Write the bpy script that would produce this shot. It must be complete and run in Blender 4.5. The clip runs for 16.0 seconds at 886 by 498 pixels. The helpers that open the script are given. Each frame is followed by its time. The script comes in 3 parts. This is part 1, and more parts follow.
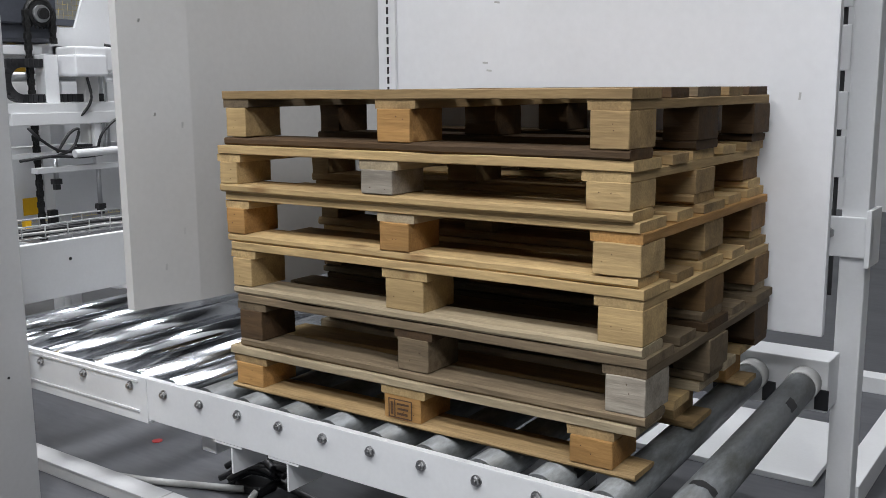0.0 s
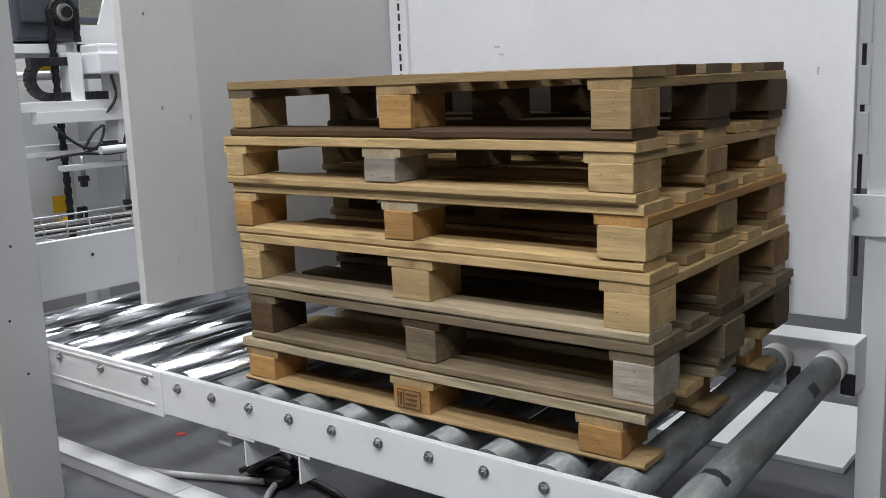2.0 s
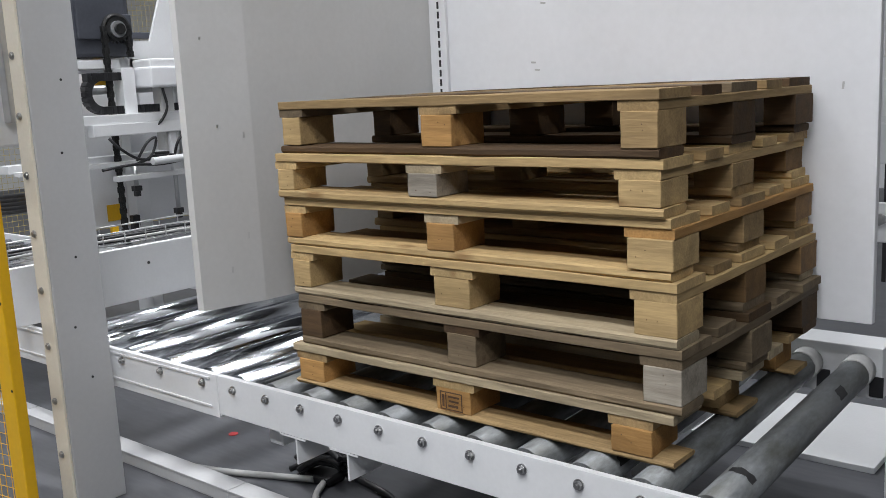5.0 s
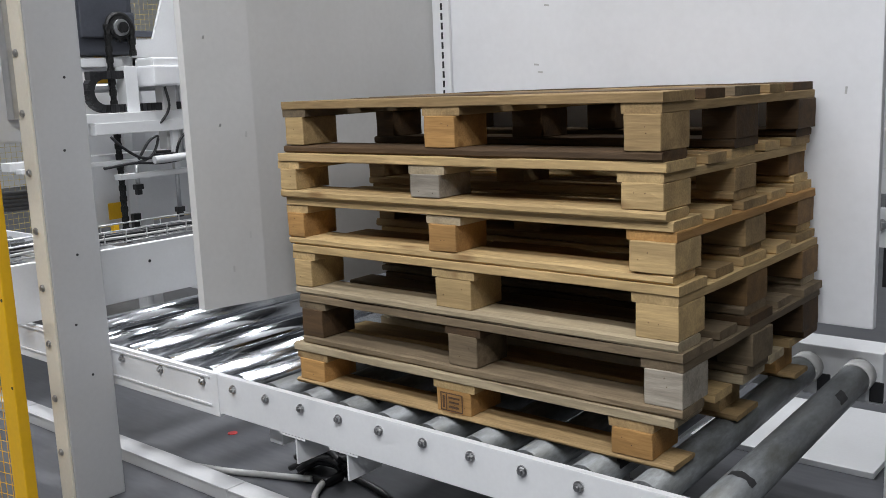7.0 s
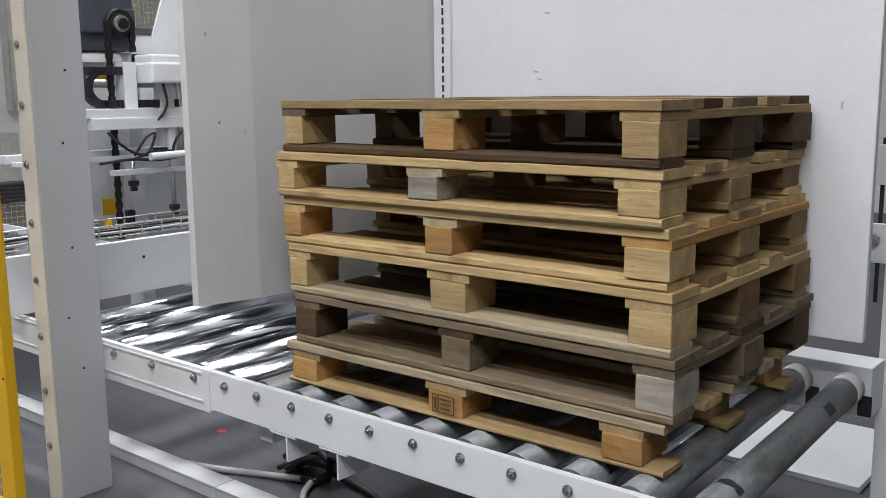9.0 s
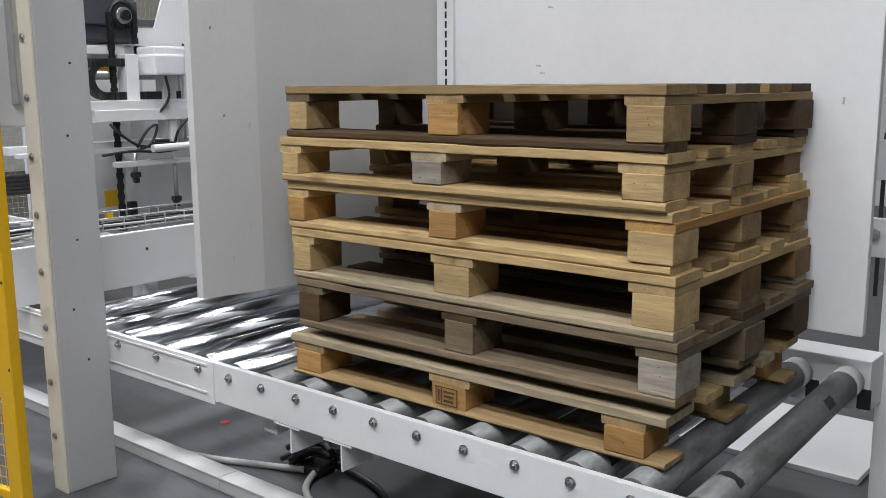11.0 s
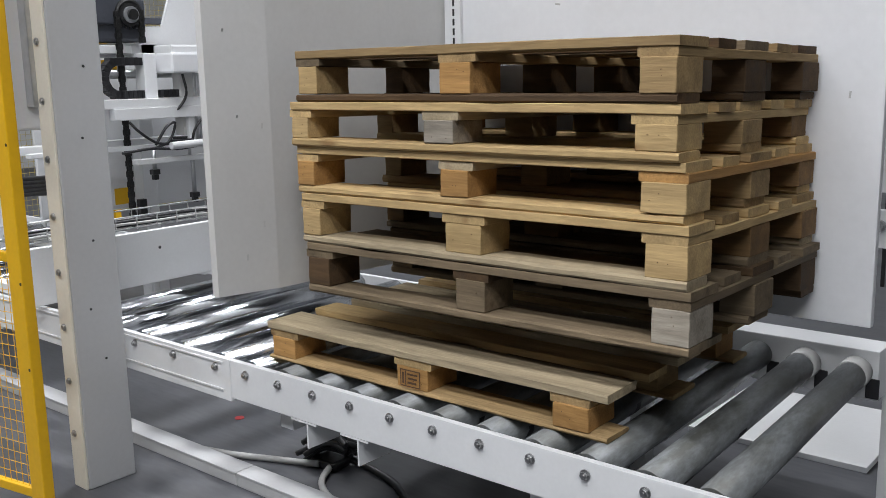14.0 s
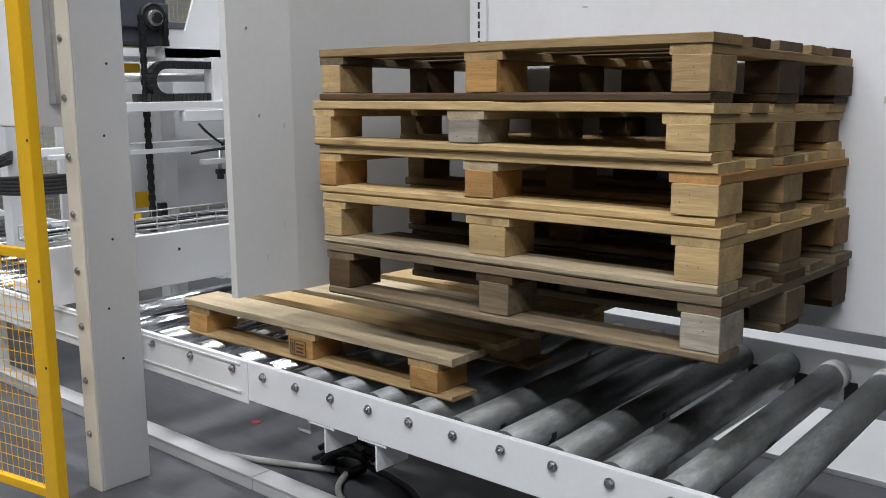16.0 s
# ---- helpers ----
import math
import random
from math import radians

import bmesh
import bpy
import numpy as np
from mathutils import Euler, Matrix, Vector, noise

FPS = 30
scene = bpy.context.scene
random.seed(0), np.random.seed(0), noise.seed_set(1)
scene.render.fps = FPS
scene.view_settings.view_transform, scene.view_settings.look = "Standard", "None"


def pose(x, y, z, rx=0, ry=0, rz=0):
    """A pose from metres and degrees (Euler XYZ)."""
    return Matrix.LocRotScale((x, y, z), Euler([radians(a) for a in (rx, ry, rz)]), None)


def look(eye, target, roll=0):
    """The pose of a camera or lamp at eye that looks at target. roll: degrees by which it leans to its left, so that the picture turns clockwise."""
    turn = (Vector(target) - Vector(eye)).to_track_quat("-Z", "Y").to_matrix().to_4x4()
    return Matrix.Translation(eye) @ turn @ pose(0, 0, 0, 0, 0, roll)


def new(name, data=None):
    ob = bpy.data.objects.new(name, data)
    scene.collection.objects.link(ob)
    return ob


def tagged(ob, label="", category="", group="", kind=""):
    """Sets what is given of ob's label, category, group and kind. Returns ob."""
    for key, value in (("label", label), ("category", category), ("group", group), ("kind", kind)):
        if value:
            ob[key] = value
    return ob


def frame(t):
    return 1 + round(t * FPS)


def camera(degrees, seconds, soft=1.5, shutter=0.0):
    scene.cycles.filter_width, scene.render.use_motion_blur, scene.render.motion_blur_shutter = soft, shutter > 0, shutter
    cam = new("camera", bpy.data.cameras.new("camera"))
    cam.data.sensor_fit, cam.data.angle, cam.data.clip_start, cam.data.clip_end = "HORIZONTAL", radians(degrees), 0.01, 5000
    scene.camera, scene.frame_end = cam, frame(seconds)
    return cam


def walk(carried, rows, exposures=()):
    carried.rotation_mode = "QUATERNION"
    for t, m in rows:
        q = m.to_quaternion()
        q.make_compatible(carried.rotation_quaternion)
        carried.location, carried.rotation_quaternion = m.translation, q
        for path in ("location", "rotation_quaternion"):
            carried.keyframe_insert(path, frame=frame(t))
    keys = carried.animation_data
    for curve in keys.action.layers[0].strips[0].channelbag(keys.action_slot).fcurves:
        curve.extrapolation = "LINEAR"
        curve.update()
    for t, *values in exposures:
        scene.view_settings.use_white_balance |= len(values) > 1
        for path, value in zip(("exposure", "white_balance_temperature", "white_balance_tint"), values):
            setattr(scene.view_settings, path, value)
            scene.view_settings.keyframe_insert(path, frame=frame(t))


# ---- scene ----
cam = camera(50.1, 16.0, soft=0.85)
PATH = [
    (0, (0.77, -1.768, 1.33), (-0.373, -0.161, 0.995), -0.5),
    (0.5, (0.794, -1.72, 1.316), (-0.391, -0.145, 0.979), -1.1),
    (1, (0.814, -1.71, 1.334), (-0.383, -0.148, 0.978), -1.6),
    (1.5, (0.81, -1.701, 1.322), (-0.39, -0.141, 0.969), -1.8),
    (2, (0.815, -1.688, 1.316), (-0.395, -0.136, 0.962), -2.1),
    (2.5, (0.838, -1.704, 1.33), (-0.383, -0.162, 0.967), -2.5),
    (3, (0.876, -1.746, 1.35), (-0.364, -0.218, 0.995), -2.8),
    (3.5, (0.897, -1.774, 1.358), (-0.359, -0.257, 1.012), -3.0),
    (4, (0.898, -1.783, 1.364), (-0.372, -0.277, 1.016), -3.1),
    (6.5, (0.893, -1.791, 1.361), (-0.385, -0.293, 1.017), -2.6),
    (7, (0.893, -1.793, 1.362), (-0.383, -0.292, 1.017), -2.3),
    (7.5, (0.893, -1.796, 1.361), (-0.38, -0.292, 1.019), -1.9),
    (8, (0.887, -1.811, 1.351), (-0.377, -0.297, 1.019), -1.4),
    (8.5, (0.895, -1.803, 1.357), (-0.373, -0.293, 1.022), -1.1),
    (9, (0.894, -1.81, 1.351), (-0.37, -0.296, 1.021), -0.6),
    (11.5, (0.897, -1.838, 1.367), (-0.364, -0.326, 1.013), -0.5),
    (12, (0.899, -1.849, 1.374), (-0.363, -0.338, 1.016), -0.6),
    (12.5, (0.901, -1.859, 1.375), (-0.361, -0.35, 1.017), -0.7),
    (13, (0.906, -1.865, 1.383), (-0.36, -0.36, 1.019), -0.9),
    (13.5, (0.902, -1.869, 1.388), (-0.363, -0.364, 1.019), -1.2),
    (14, (0.9, -1.871, 1.386), (-0.366, -0.367, 1.018), -1.2),
    (14.5, (0.896, -1.872, 1.386), (-0.37, -0.368, 1.019), -1.2),
    (15, (0.9, -1.868, 1.383), (-0.374, -0.369, 1.02), -1.1),
    (15.5, (0.882, -1.878, 1.387), (-0.391, -0.379, 1.023), -0.9),
    (16, (0.864, -1.85, 1.348), (-0.434, -0.366, 1.008), -0.5),
]
walk(cam, [(t, look(eye, target, roll)) for t, eye, target, roll in PATH])

# world: the hall is closed, so only a weak neutral ambient
world = bpy.data.worlds.new("hall_air")
world.use_nodes = True
world.node_tree.nodes["Background"].inputs[0].default_value = (0.75, 0.85, 1.0, 1)
world.node_tree.nodes["Background"].inputs[1].default_value = 0.008
scene.world = world
scene.view_settings.exposure = 0.0
# x, y, watts of the strip lamps
# the lamps at x -3.6 and -2.75 are added to brighten the lifting unit
LAMPS = [(-6.8, 3.0, 176), (-3.6, 2.2, 100), (-2.75, 0.9, 150), (-6.0, -2.6, 150),
         (-2.2, -2.8, 82), (0.2, -2.7, 102), (2.4, -3.0, 92), (-0.9, -4.6, 80), (1.3, -4.6, 80), (3.6, -4.4, 70)]
LAMP_Z = 5.6


# ---- materials ----
def mat(name, col, rough=0.5, metal=0.0, var=0.12, scale=3.0, fine=60.0, bump=0.05, dirt=None, dirt_amt=0.0, stretch=(1, 1, 1), rnd=0.0, spec=0.5, lo=0.45, hi=0.75):
    m = bpy.data.materials.new(name)
    m.use_nodes = True
    nt = m.node_tree
    nd, ln = nt.nodes, nt.links
    b = nd["Principled BSDF"]
    b.inputs["Metallic"].default_value = metal
    b.inputs["Specular IOR Level"].default_value = spec
    tc = nd.new("ShaderNodeTexCoord")
    mp = nd.new("ShaderNodeMapping")
    mp.inputs["Scale"].default_value = stretch
    oi = nd.new("ShaderNodeObjectInfo")
    add = nd.new("ShaderNodeVectorMath")
    add.operation = "ADD"
    ln.new(tc.outputs["Object"], add.inputs[0])
    sc = nd.new("ShaderNodeVectorMath")
    sc.operation = "SCALE"
    comb = nd.new("ShaderNodeCombineXYZ")
    for i in range(3):
        ln.new(oi.outputs["Random"], comb.inputs[i])
    ln.new(comb.outputs[0], sc.inputs[0])
    sc.inputs["Scale"].default_value = 17.0
    ln.new(sc.outputs[0], add.inputs[1])
    ln.new(add.outputs[0], mp.inputs["Vector"])
    n1 = nd.new("ShaderNodeTexNoise")
    n1.inputs["Scale"].default_value, n1.inputs["Detail"].default_value = scale, 5
    n2 = nd.new("ShaderNodeTexNoise")
    n2.inputs["Scale"].default_value, n2.inputs["Detail"].default_value = fine, 4
    for n in (n1, n2):
        ln.new(mp.outputs[0], n.inputs["Vector"])
    r1 = nd.new("ShaderNodeMapRange")
    r1.inputs[1].default_value, r1.inputs[2].default_value = 0.3, 0.7
    r1.inputs[3].default_value, r1.inputs[4].default_value = 1 - var, 1 + var * 0.6
    ln.new(n1.outputs["Fac"], r1.inputs[0])
    r2 = nd.new("ShaderNodeMapRange")
    r2.inputs[1].default_value, r2.inputs[2].default_value = 0.3, 0.7
    r2.inputs[3].default_value, r2.inputs[4].default_value = 1 - var * 0.6, 1 + var * 0.4
    ln.new(n2.outputs["Fac"], r2.inputs[0])
    mul = nd.new("ShaderNodeMath")
    mul.operation = "MULTIPLY"
    ln.new(r1.outputs[0], mul.inputs[0])
    ln.new(r2.outputs[0], mul.inputs[1])
    last = mul.outputs[0]
    if rnd:
        r3 = nd.new("ShaderNodeMapRange")
        r3.inputs[3].default_value, r3.inputs[4].default_value = 1 - rnd, 1 + rnd
        ln.new(oi.outputs["Random"], r3.inputs[0])
        m3 = nd.new("ShaderNodeMath")
        m3.operation = "MULTIPLY"
        ln.new(last, m3.inputs[0])
        ln.new(r3.outputs[0], m3.inputs[1])
        last = m3.outputs[0]
    vm = nd.new("ShaderNodeVectorMath")
    vm.operation = "SCALE"
    vm.inputs[0].default_value = col
    ln.new(last, vm.inputs["Scale"])
    out = vm.outputs[0]
    if dirt:
        n4 = nd.new("ShaderNodeTexNoise")
        n4.inputs["Scale"].default_value, n4.inputs["Detail"].default_value = scale * 1.7, 8
        n4.inputs["Roughness"].default_value = 0.65
        mp2 = nd.new("ShaderNodeMapping")
        mp2.inputs["Location"].default_value = (7.3, 2.1, 4.7)
        ln.new(mp.outputs[0], mp2.inputs["Vector"])
        ln.new(mp2.outputs[0], n4.inputs["Vector"])
        r4 = nd.new("ShaderNodeMapRange")
        r4.inputs[1].default_value, r4.inputs[2].default_value = lo, hi
        r4.inputs[3].default_value, r4.inputs[4].default_value = 0, dirt_amt
        ln.new(n4.outputs["Fac"], r4.inputs[0])
        mx = nd.new("ShaderNodeMix")
        mx.data_type = "RGBA"
        ln.new(r4.outputs[0], mx.inputs[0])
        ln.new(out, mx.inputs[6])
        mx.inputs[7].default_value = (*dirt, 1)
        out = mx.outputs[2]
    ln.new(out, b.inputs["Base Color"])
    rr = nd.new("ShaderNodeMapRange")
    rr.inputs[1].default_value, rr.inputs[2].default_value = 0.3, 0.7
    rr.inputs[3].default_value, rr.inputs[4].default_value = max(0.02, rough - 0.08), min(1, rough + 0.08)
    ln.new(n1.outputs["Fac"], rr.inputs[0])
    ln.new(rr.outputs[0], b.inputs["Roughness"])
    if bump:
        bp = nd.new("ShaderNodeBump")
        bp.inputs["Strength"].default_value, bp.inputs["Distance"].default_value = bump, 0.004
        ln.new(n2.outputs["Fac"], bp.inputs["Height"])
        ln.new(bp.outputs[0], b.inputs["Normal"])
    return m


def wood(name, col, dirt, amt, rnd=0.16):
    # long fibres along the local x axis, knots and grey weathering
    m = mat(name, col, rough=0.78, var=0.26, scale=4, fine=46, bump=0.25, dirt=dirt, dirt_amt=amt, stretch=(0.35, 4.0, 4.0), rnd=rnd, spec=0.2, lo=0.47, hi=0.74)
    nt = m.node_tree
    nd, ln = nt.nodes, nt.links
    b = nd["Principled BSDF"]
    src = b.inputs["Base Color"].links[0].from_socket
    tc = [n for n in nd if n.type == "TEX_COORD"][0]
    oi = [n for n in nd if n.type == "OBJECT_INFO"][0]
    ad = [n for n in nd if n.type == "VECT_MATH" and n.operation == "ADD"][0]
    mp = nd.new("ShaderNodeMapping")
    mp.inputs["Scale"].default_value = (2.2, 6.5, 6.5)
    ln.new(ad.outputs[0], mp.inputs["Vector"])
    vo = nd.new("ShaderNodeTexVoronoi")
    vo.inputs["Scale"].default_value = 1.3
    ln.new(mp.outputs[0], vo.inputs["Vector"])
    rg = nd.new("ShaderNodeMapRange")
    rg.inputs[1].default_value, rg.inputs[2].default_value = 0.05, 0.13
    rg.inputs[3].default_value, rg.inputs[4].default_value = 0.65, 0.0
    ln.new(vo.outputs["Distance"], rg.inputs[0])
    mx = nd.new("ShaderNodeMix")
    mx.data_type = "RGBA"
    ln.new(rg.outputs[0], mx.inputs[0])
    ln.new(src, mx.inputs[6])
    mx.inputs[7].default_value = (col[0] * 0.4, col[1] * 0.3, col[2] * 0.25, 1)
    ln.new(mx.outputs[2], b.inputs["Base Color"])
    return m


WHITE = mat("white_paint", (0.72, 0.73, 0.74), 0.42, var=0.03, scale=2.0, fine=90, bump=0.02, dirt=(0.5, 0.49, 0.46), dirt_amt=0.16)
PANEL = mat("panel_white", (0.80, 0.81, 0.83), 0.38, var=0.03, scale=1.4, fine=40, bump=0.03, dirt=(0.52, 0.51, 0.49), dirt_amt=0.16)
GREYWHITE = mat("housing_grey", (0.60, 0.60, 0.59), 0.45, var=0.04, scale=1.6, fine=60, bump=0.03, dirt=(0.42, 0.41, 0.38), dirt_amt=0.18)
POSTGREY = mat("post_grey", (0.47, 0.475, 0.48), 0.45, var=0.04, scale=1.6, fine=60, bump=0.03, dirt=(0.36, 0.355, 0.34), dirt_amt=0.2)
CREAM = mat("cream_paint", (0.74, 0.70, 0.60), 0.45, var=0.05, scale=3, fine=80, bump=0.02)
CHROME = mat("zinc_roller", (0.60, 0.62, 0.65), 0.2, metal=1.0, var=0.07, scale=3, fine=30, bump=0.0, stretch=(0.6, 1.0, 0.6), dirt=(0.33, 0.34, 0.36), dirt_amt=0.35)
# darker, rougher and less metallic than CHROME, with dark patches; rollers from x = -1.3 up
DULL = mat("dull_roller", (0.205, 0.218, 0.225), 0.44, metal=0.2, var=0.34, scale=4, fine=45, bump=0.05, stretch=(2.5, 0.7, 2.5), dirt=(0.075, 0.075, 0.06), dirt_amt=0.8, rnd=0.12, lo=0.42, hi=0.66)
SMUDGE = mat("rubber_smudge", (0.03, 0.03, 0.032), 0.7, var=0.3)
STEEL = mat("bolt_steel", (0.42, 0.42, 0.42), 0.35, metal=1.0, var=0.15, scale=40, bump=0.05)
CONCRETE = mat("hall_floor", (0.09, 0.093, 0.102), 0.5, var=0.22, scale=1.6, fine=25, bump=0.05, dirt=(0.06, 0.062, 0.068), dirt_amt=0.75, stretch=(0.5, 2.2, 1))
YELLOW = mat("safety_yellow", (0.72, 0.41, 0.008), 0.42, var=0.06, scale=4, fine=60, bump=0.03)
OLIVE = mat("mesh_yellow", (0.42, 0.34, 0.10), 0.5, var=0.08)
BLACK = mat("black_plastic", (0.018, 0.018, 0.02), 0.45, var=0.3, scale=20, bump=0.05)
CHAIN = mat("oiled_chain", (0.05, 0.05, 0.05), 0.4, metal=0.7, var=0.3, scale=30)
MOTOR = mat("motor_grey", (0.06, 0.065, 0.08), 0.5, var=0.15, scale=8)
RUBBER = mat("cable_grey", (0.45, 0.45, 0.44), 0.55, var=0.1)
ALU = mat("brushed_steel", (0.55, 0.56, 0.57), 0.35, metal=0.8, var=0.1, scale=12)
RED = mat("red_tape", (0.6, 0.05, 0.05), 0.6)
WALL = mat("hall_wall", (0.66, 0.67, 0.68), 0.7, var=0.05, scale=0.7, fine=8, bump=0.05)
# east and south walls and ceiling are out of view, darkened to lower bounce light
DARK_WALL = mat("unseen_wall_dark", (0.20, 0.21, 0.22), 0.7, var=0.08, scale=0.7, fine=8)
CEIL = mat("hall_ceiling", (0.13, 0.13, 0.135), 0.8, var=0.05, scale=0.7, fine=8)
STAMP = mat("burnt_stamp", (0.10, 0.05, 0.025), 0.8, var=0.3, scale=60)
W_TAN = wood("wood_tan", (0.336, 0.231, 0.112), (0.13, 0.085, 0.045), 0.6)
W_LIGHT = wood("wood_light", (0.492, 0.349, 0.168), (0.25, 0.16, 0.08), 0.5)
W_ORANGE = wood("wood_orange", (0.426, 0.239, 0.086), (0.22, 0.12, 0.05), 0.45)
W_GREY = wood("wood_grey", (0.185, 0.140, 0.088), (0.065, 0.05, 0.034), 0.7)
W_ASH = wood("wood_ash", (0.279, 0.248, 0.202), (0.11, 0.09, 0.07), 0.65)
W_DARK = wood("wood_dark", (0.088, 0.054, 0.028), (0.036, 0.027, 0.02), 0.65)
# brown for side and inner blocks, with the deck's shade in its colour
W_BROWN_SHADE = wood("wood_brown_shade", (0.21, 0.125, 0.055), (0.07, 0.045, 0.025), 0.6)
W_PALE = wood("wood_pale", (0.402, 0.328, 0.215), (0.17, 0.13, 0.085), 0.6)
glow = bpy.data.materials.new("lamp_diffuser")
glow.use_nodes = True
glow.node_tree.nodes["Principled BSDF"].inputs["Emission Color"].default_value = (1, 0.98, 0.95, 1)
glow.node_tree.nodes["Principled BSDF"].inputs["Emission Strength"].default_value = 14


# ---- mesh helpers ----
def bx(bm, x0, x1, y0, y1, z0, z1, bev=0.0):
    """A box, with bevelled edges where bev is given."""
    ret = bmesh.ops.create_cube(bm, size=1)
    vs = ret["verts"]
    for v in vs:
        v.co = Vector((x0 + (v.co.x + 0.5) * (x1 - x0), y0 + (v.co.y + 0.5) * (y1 - y0), z0 + (v.co.z + 0.5) * (z1 - z0)))
    if bev:
        es = list({e for v in vs for e in v.link_edges})
        bmesh.ops.bevel(bm, geom=es, offset=bev, segments=2, affect="EDGES", profile=0.6)
    return bm


def box(x0, x1, y0, y1, z0, z1, bev=0.0):
    return bx(bmesh.new(), x0, x1, y0, y1, z0, z1, bev)


def cyl(bm, p, q, r, seg=16, r2=None, caps=True):
    """A cylinder or cone from p to q."""
    p, q = Vector(p), Vector(q)
    d = q - p
    m = Matrix.Translation((p + q) / 2) @ d.to_track_quat("Z", "Y").to_matrix().to_4x4()
    bmesh.ops.create_cone(bm, cap_ends=caps, segments=seg, radius1=r, radius2=r if r2 is None else r2, depth=d.length, matrix=m)
    return bm


def tube(bm, pts, r, seg=8, sub=6):
    """A bent round tube through pts (Catmull-Rom)."""
    P = [Vector(p) for p in pts]
    P = [P[0] * 2 - P[1]] + P + [P[-1] * 2 - P[-2]]
    path = []
    for i in range(1, len(P) - 2):
        for s in range(sub):
            t = s / sub
            a, b, c, d = P[i - 1], P[i], P[i + 1], P[i + 2]
            path.append(0.5 * (2 * b + (c - a) * t + (2 * a - 5 * b + 4 * c - d) * t * t + (3 * b - a - 3 * c + d) * t ** 3))
    path.append(P[-2])
    rings = []
    for i, p in enumerate(path):
        d = (path[min(i + 1, len(path) - 1)] - path[max(i - 1, 0)]).normalized()
        q = d.to_track_quat("Z", "Y")
        rings.append([bm.verts.new(p + q @ Vector((r * math.cos(k * 2 * math.pi / seg), r * math.sin(k * 2 * math.pi / seg), 0))) for k in range(seg)])
    for a, b in zip(rings, rings[1:]):
        for k in range(seg):
            bm.faces.new((a[k], a[(k + 1) % seg], b[(k + 1) % seg], b[k]))
    bm.faces.new(rings[0][::-1])
    bm.faces.new(rings[-1])
    return bm


def mesh_of(name, bm, material, smooth=False):
    bmesh.ops.recalc_face_normals(bm, faces=bm.faces)
    me = bpy.data.meshes.new(name)
    bm.to_mesh(me)
    bm.free()
    me.materials.append(material)
    if smooth:
        for p in me.polygons:
            p.use_smooth = len(p.vertices) < 6 
    return me


def part(name, bm, material, parent, label="", smooth=False):
    """Links a bmesh as one mesh object under a thing."""
    ob = new(name, mesh_of(name, bm, material, smooth))
    ob.parent = parent
    return tagged(ob, label=label)


def piece(name, me, parent, m):
    ob = new(name, me)
    ob.parent = parent
    ob.matrix_basis = m
    return ob


def thing(name, label, category, at=None, group="", kind=""):
    ob = new(name)
    ob.matrix_basis = at or Matrix()
    return tagged(ob, label, category, group, kind)


def solid(name, bm, material, label, category, kind="", group="", smooth=False):
    ob = new(name, mesh_of(name, bm, material, smooth))
    return tagged(ob, label, category, group, kind)


# ---- hall ----
solid("floor", box(-14, 10, -10, 9, -0.2, 0), CONCRETE, "dark grey worn concrete hall floor with streaks", "floor", "structure")
solid("ceiling", box(-14, 10, -10, 9, 6.2, 6.4), CEIL, "dark grey flat ceiling, out of view, closing the production hall", "ceiling", "structure")
solid("wall_west", box(-14.2, -14, -10, 9, 0, 6.2), WALL, "white plain wall of the production hall", "wall", "structure")
solid("wall_east", box(10, 10.2, -10, 9, 0, 6.2), DARK_WALL, "grey unseen wall, kept dark to cut bounce light in the hall", "wall", "structure")
solid("wall_south", box(-14, 10, -10.2, -10, 0, 6.2), DARK_WALL, "grey unseen wall, kept dark to cut bounce light in the hall", "wall", "structure")
solid("wall_north", box(-14, 10, 9, 9.2, 0, 6.2), WALL, "white plain wall of the production hall", "wall", "structure")


def ceiling_lamp(x, y, watts):
    t = thing("ceiling_lamp", "white linear strip lamp, out of view, hanging under the hall ceiling", "lamp", pose(x, y, LAMP_Z), "hall lamps")
    part("housing", box(-0.8, 0.8, -0.16, 0.16, 0, 0.09, 0.01), WHITE, t)
    part("diffuser", box(-0.76, 0.76, -0.13, 0.13, -0.02, -0.002), glow, t, "glowing white diffuser")
    for sx in (-0.6, 0.6):
        part("hanger", cyl(bmesh.new(), (sx, 0, 0.09), (sx, 0, 6.2 - LAMP_Z), 0.006, 6), STEEL, t)
    la = bpy.data.lights.new("strip_light", "AREA")
    la.shape, la.size, la.size_y, la.energy, la.color = "RECTANGLE", 1.5, 0.26, watts, (0.93, 0.95, 1.0)
    ob = new("strip_light", la)
    ob.matrix_basis = pose(x, y, LAMP_Z - 0.03)


for lx, ly, lw in LAMPS:
    ceiling_lamp(lx, ly, lw)

# ---- roller conveyor ----
ROLL_R, ROLL_Z, ROLL_DX, ROLL_YAW = 0.044, 0.465, -0.02, 2.2
FRAME_Y, FAR_Y = -0.11, 1.05
NEAR_X = [-0.167 - 0.1523 * k for k in range(10)] + [-0.0147, 0.1376]
FAR_X = [-1.765, -1.993, -2.222, -2.451]
conveyor = thing("roller_conveyor", "white steel roller conveyor with zinc rollers and bolted side frames", "conveyor")


def roller_bm(r=ROLL_R):
    bm = bmesh.new()
    cyl(bm, (0, FRAME_Y + 0.03, 0), (0, FAR_Y, 0), r, 32)
    cyl(bm, (0, FRAME_Y + 0.005, 0), (0, FRAME_Y + 0.03, 0), 0.012, 12)
    return bm


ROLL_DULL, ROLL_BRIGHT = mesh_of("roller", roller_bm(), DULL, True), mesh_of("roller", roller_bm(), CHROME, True)
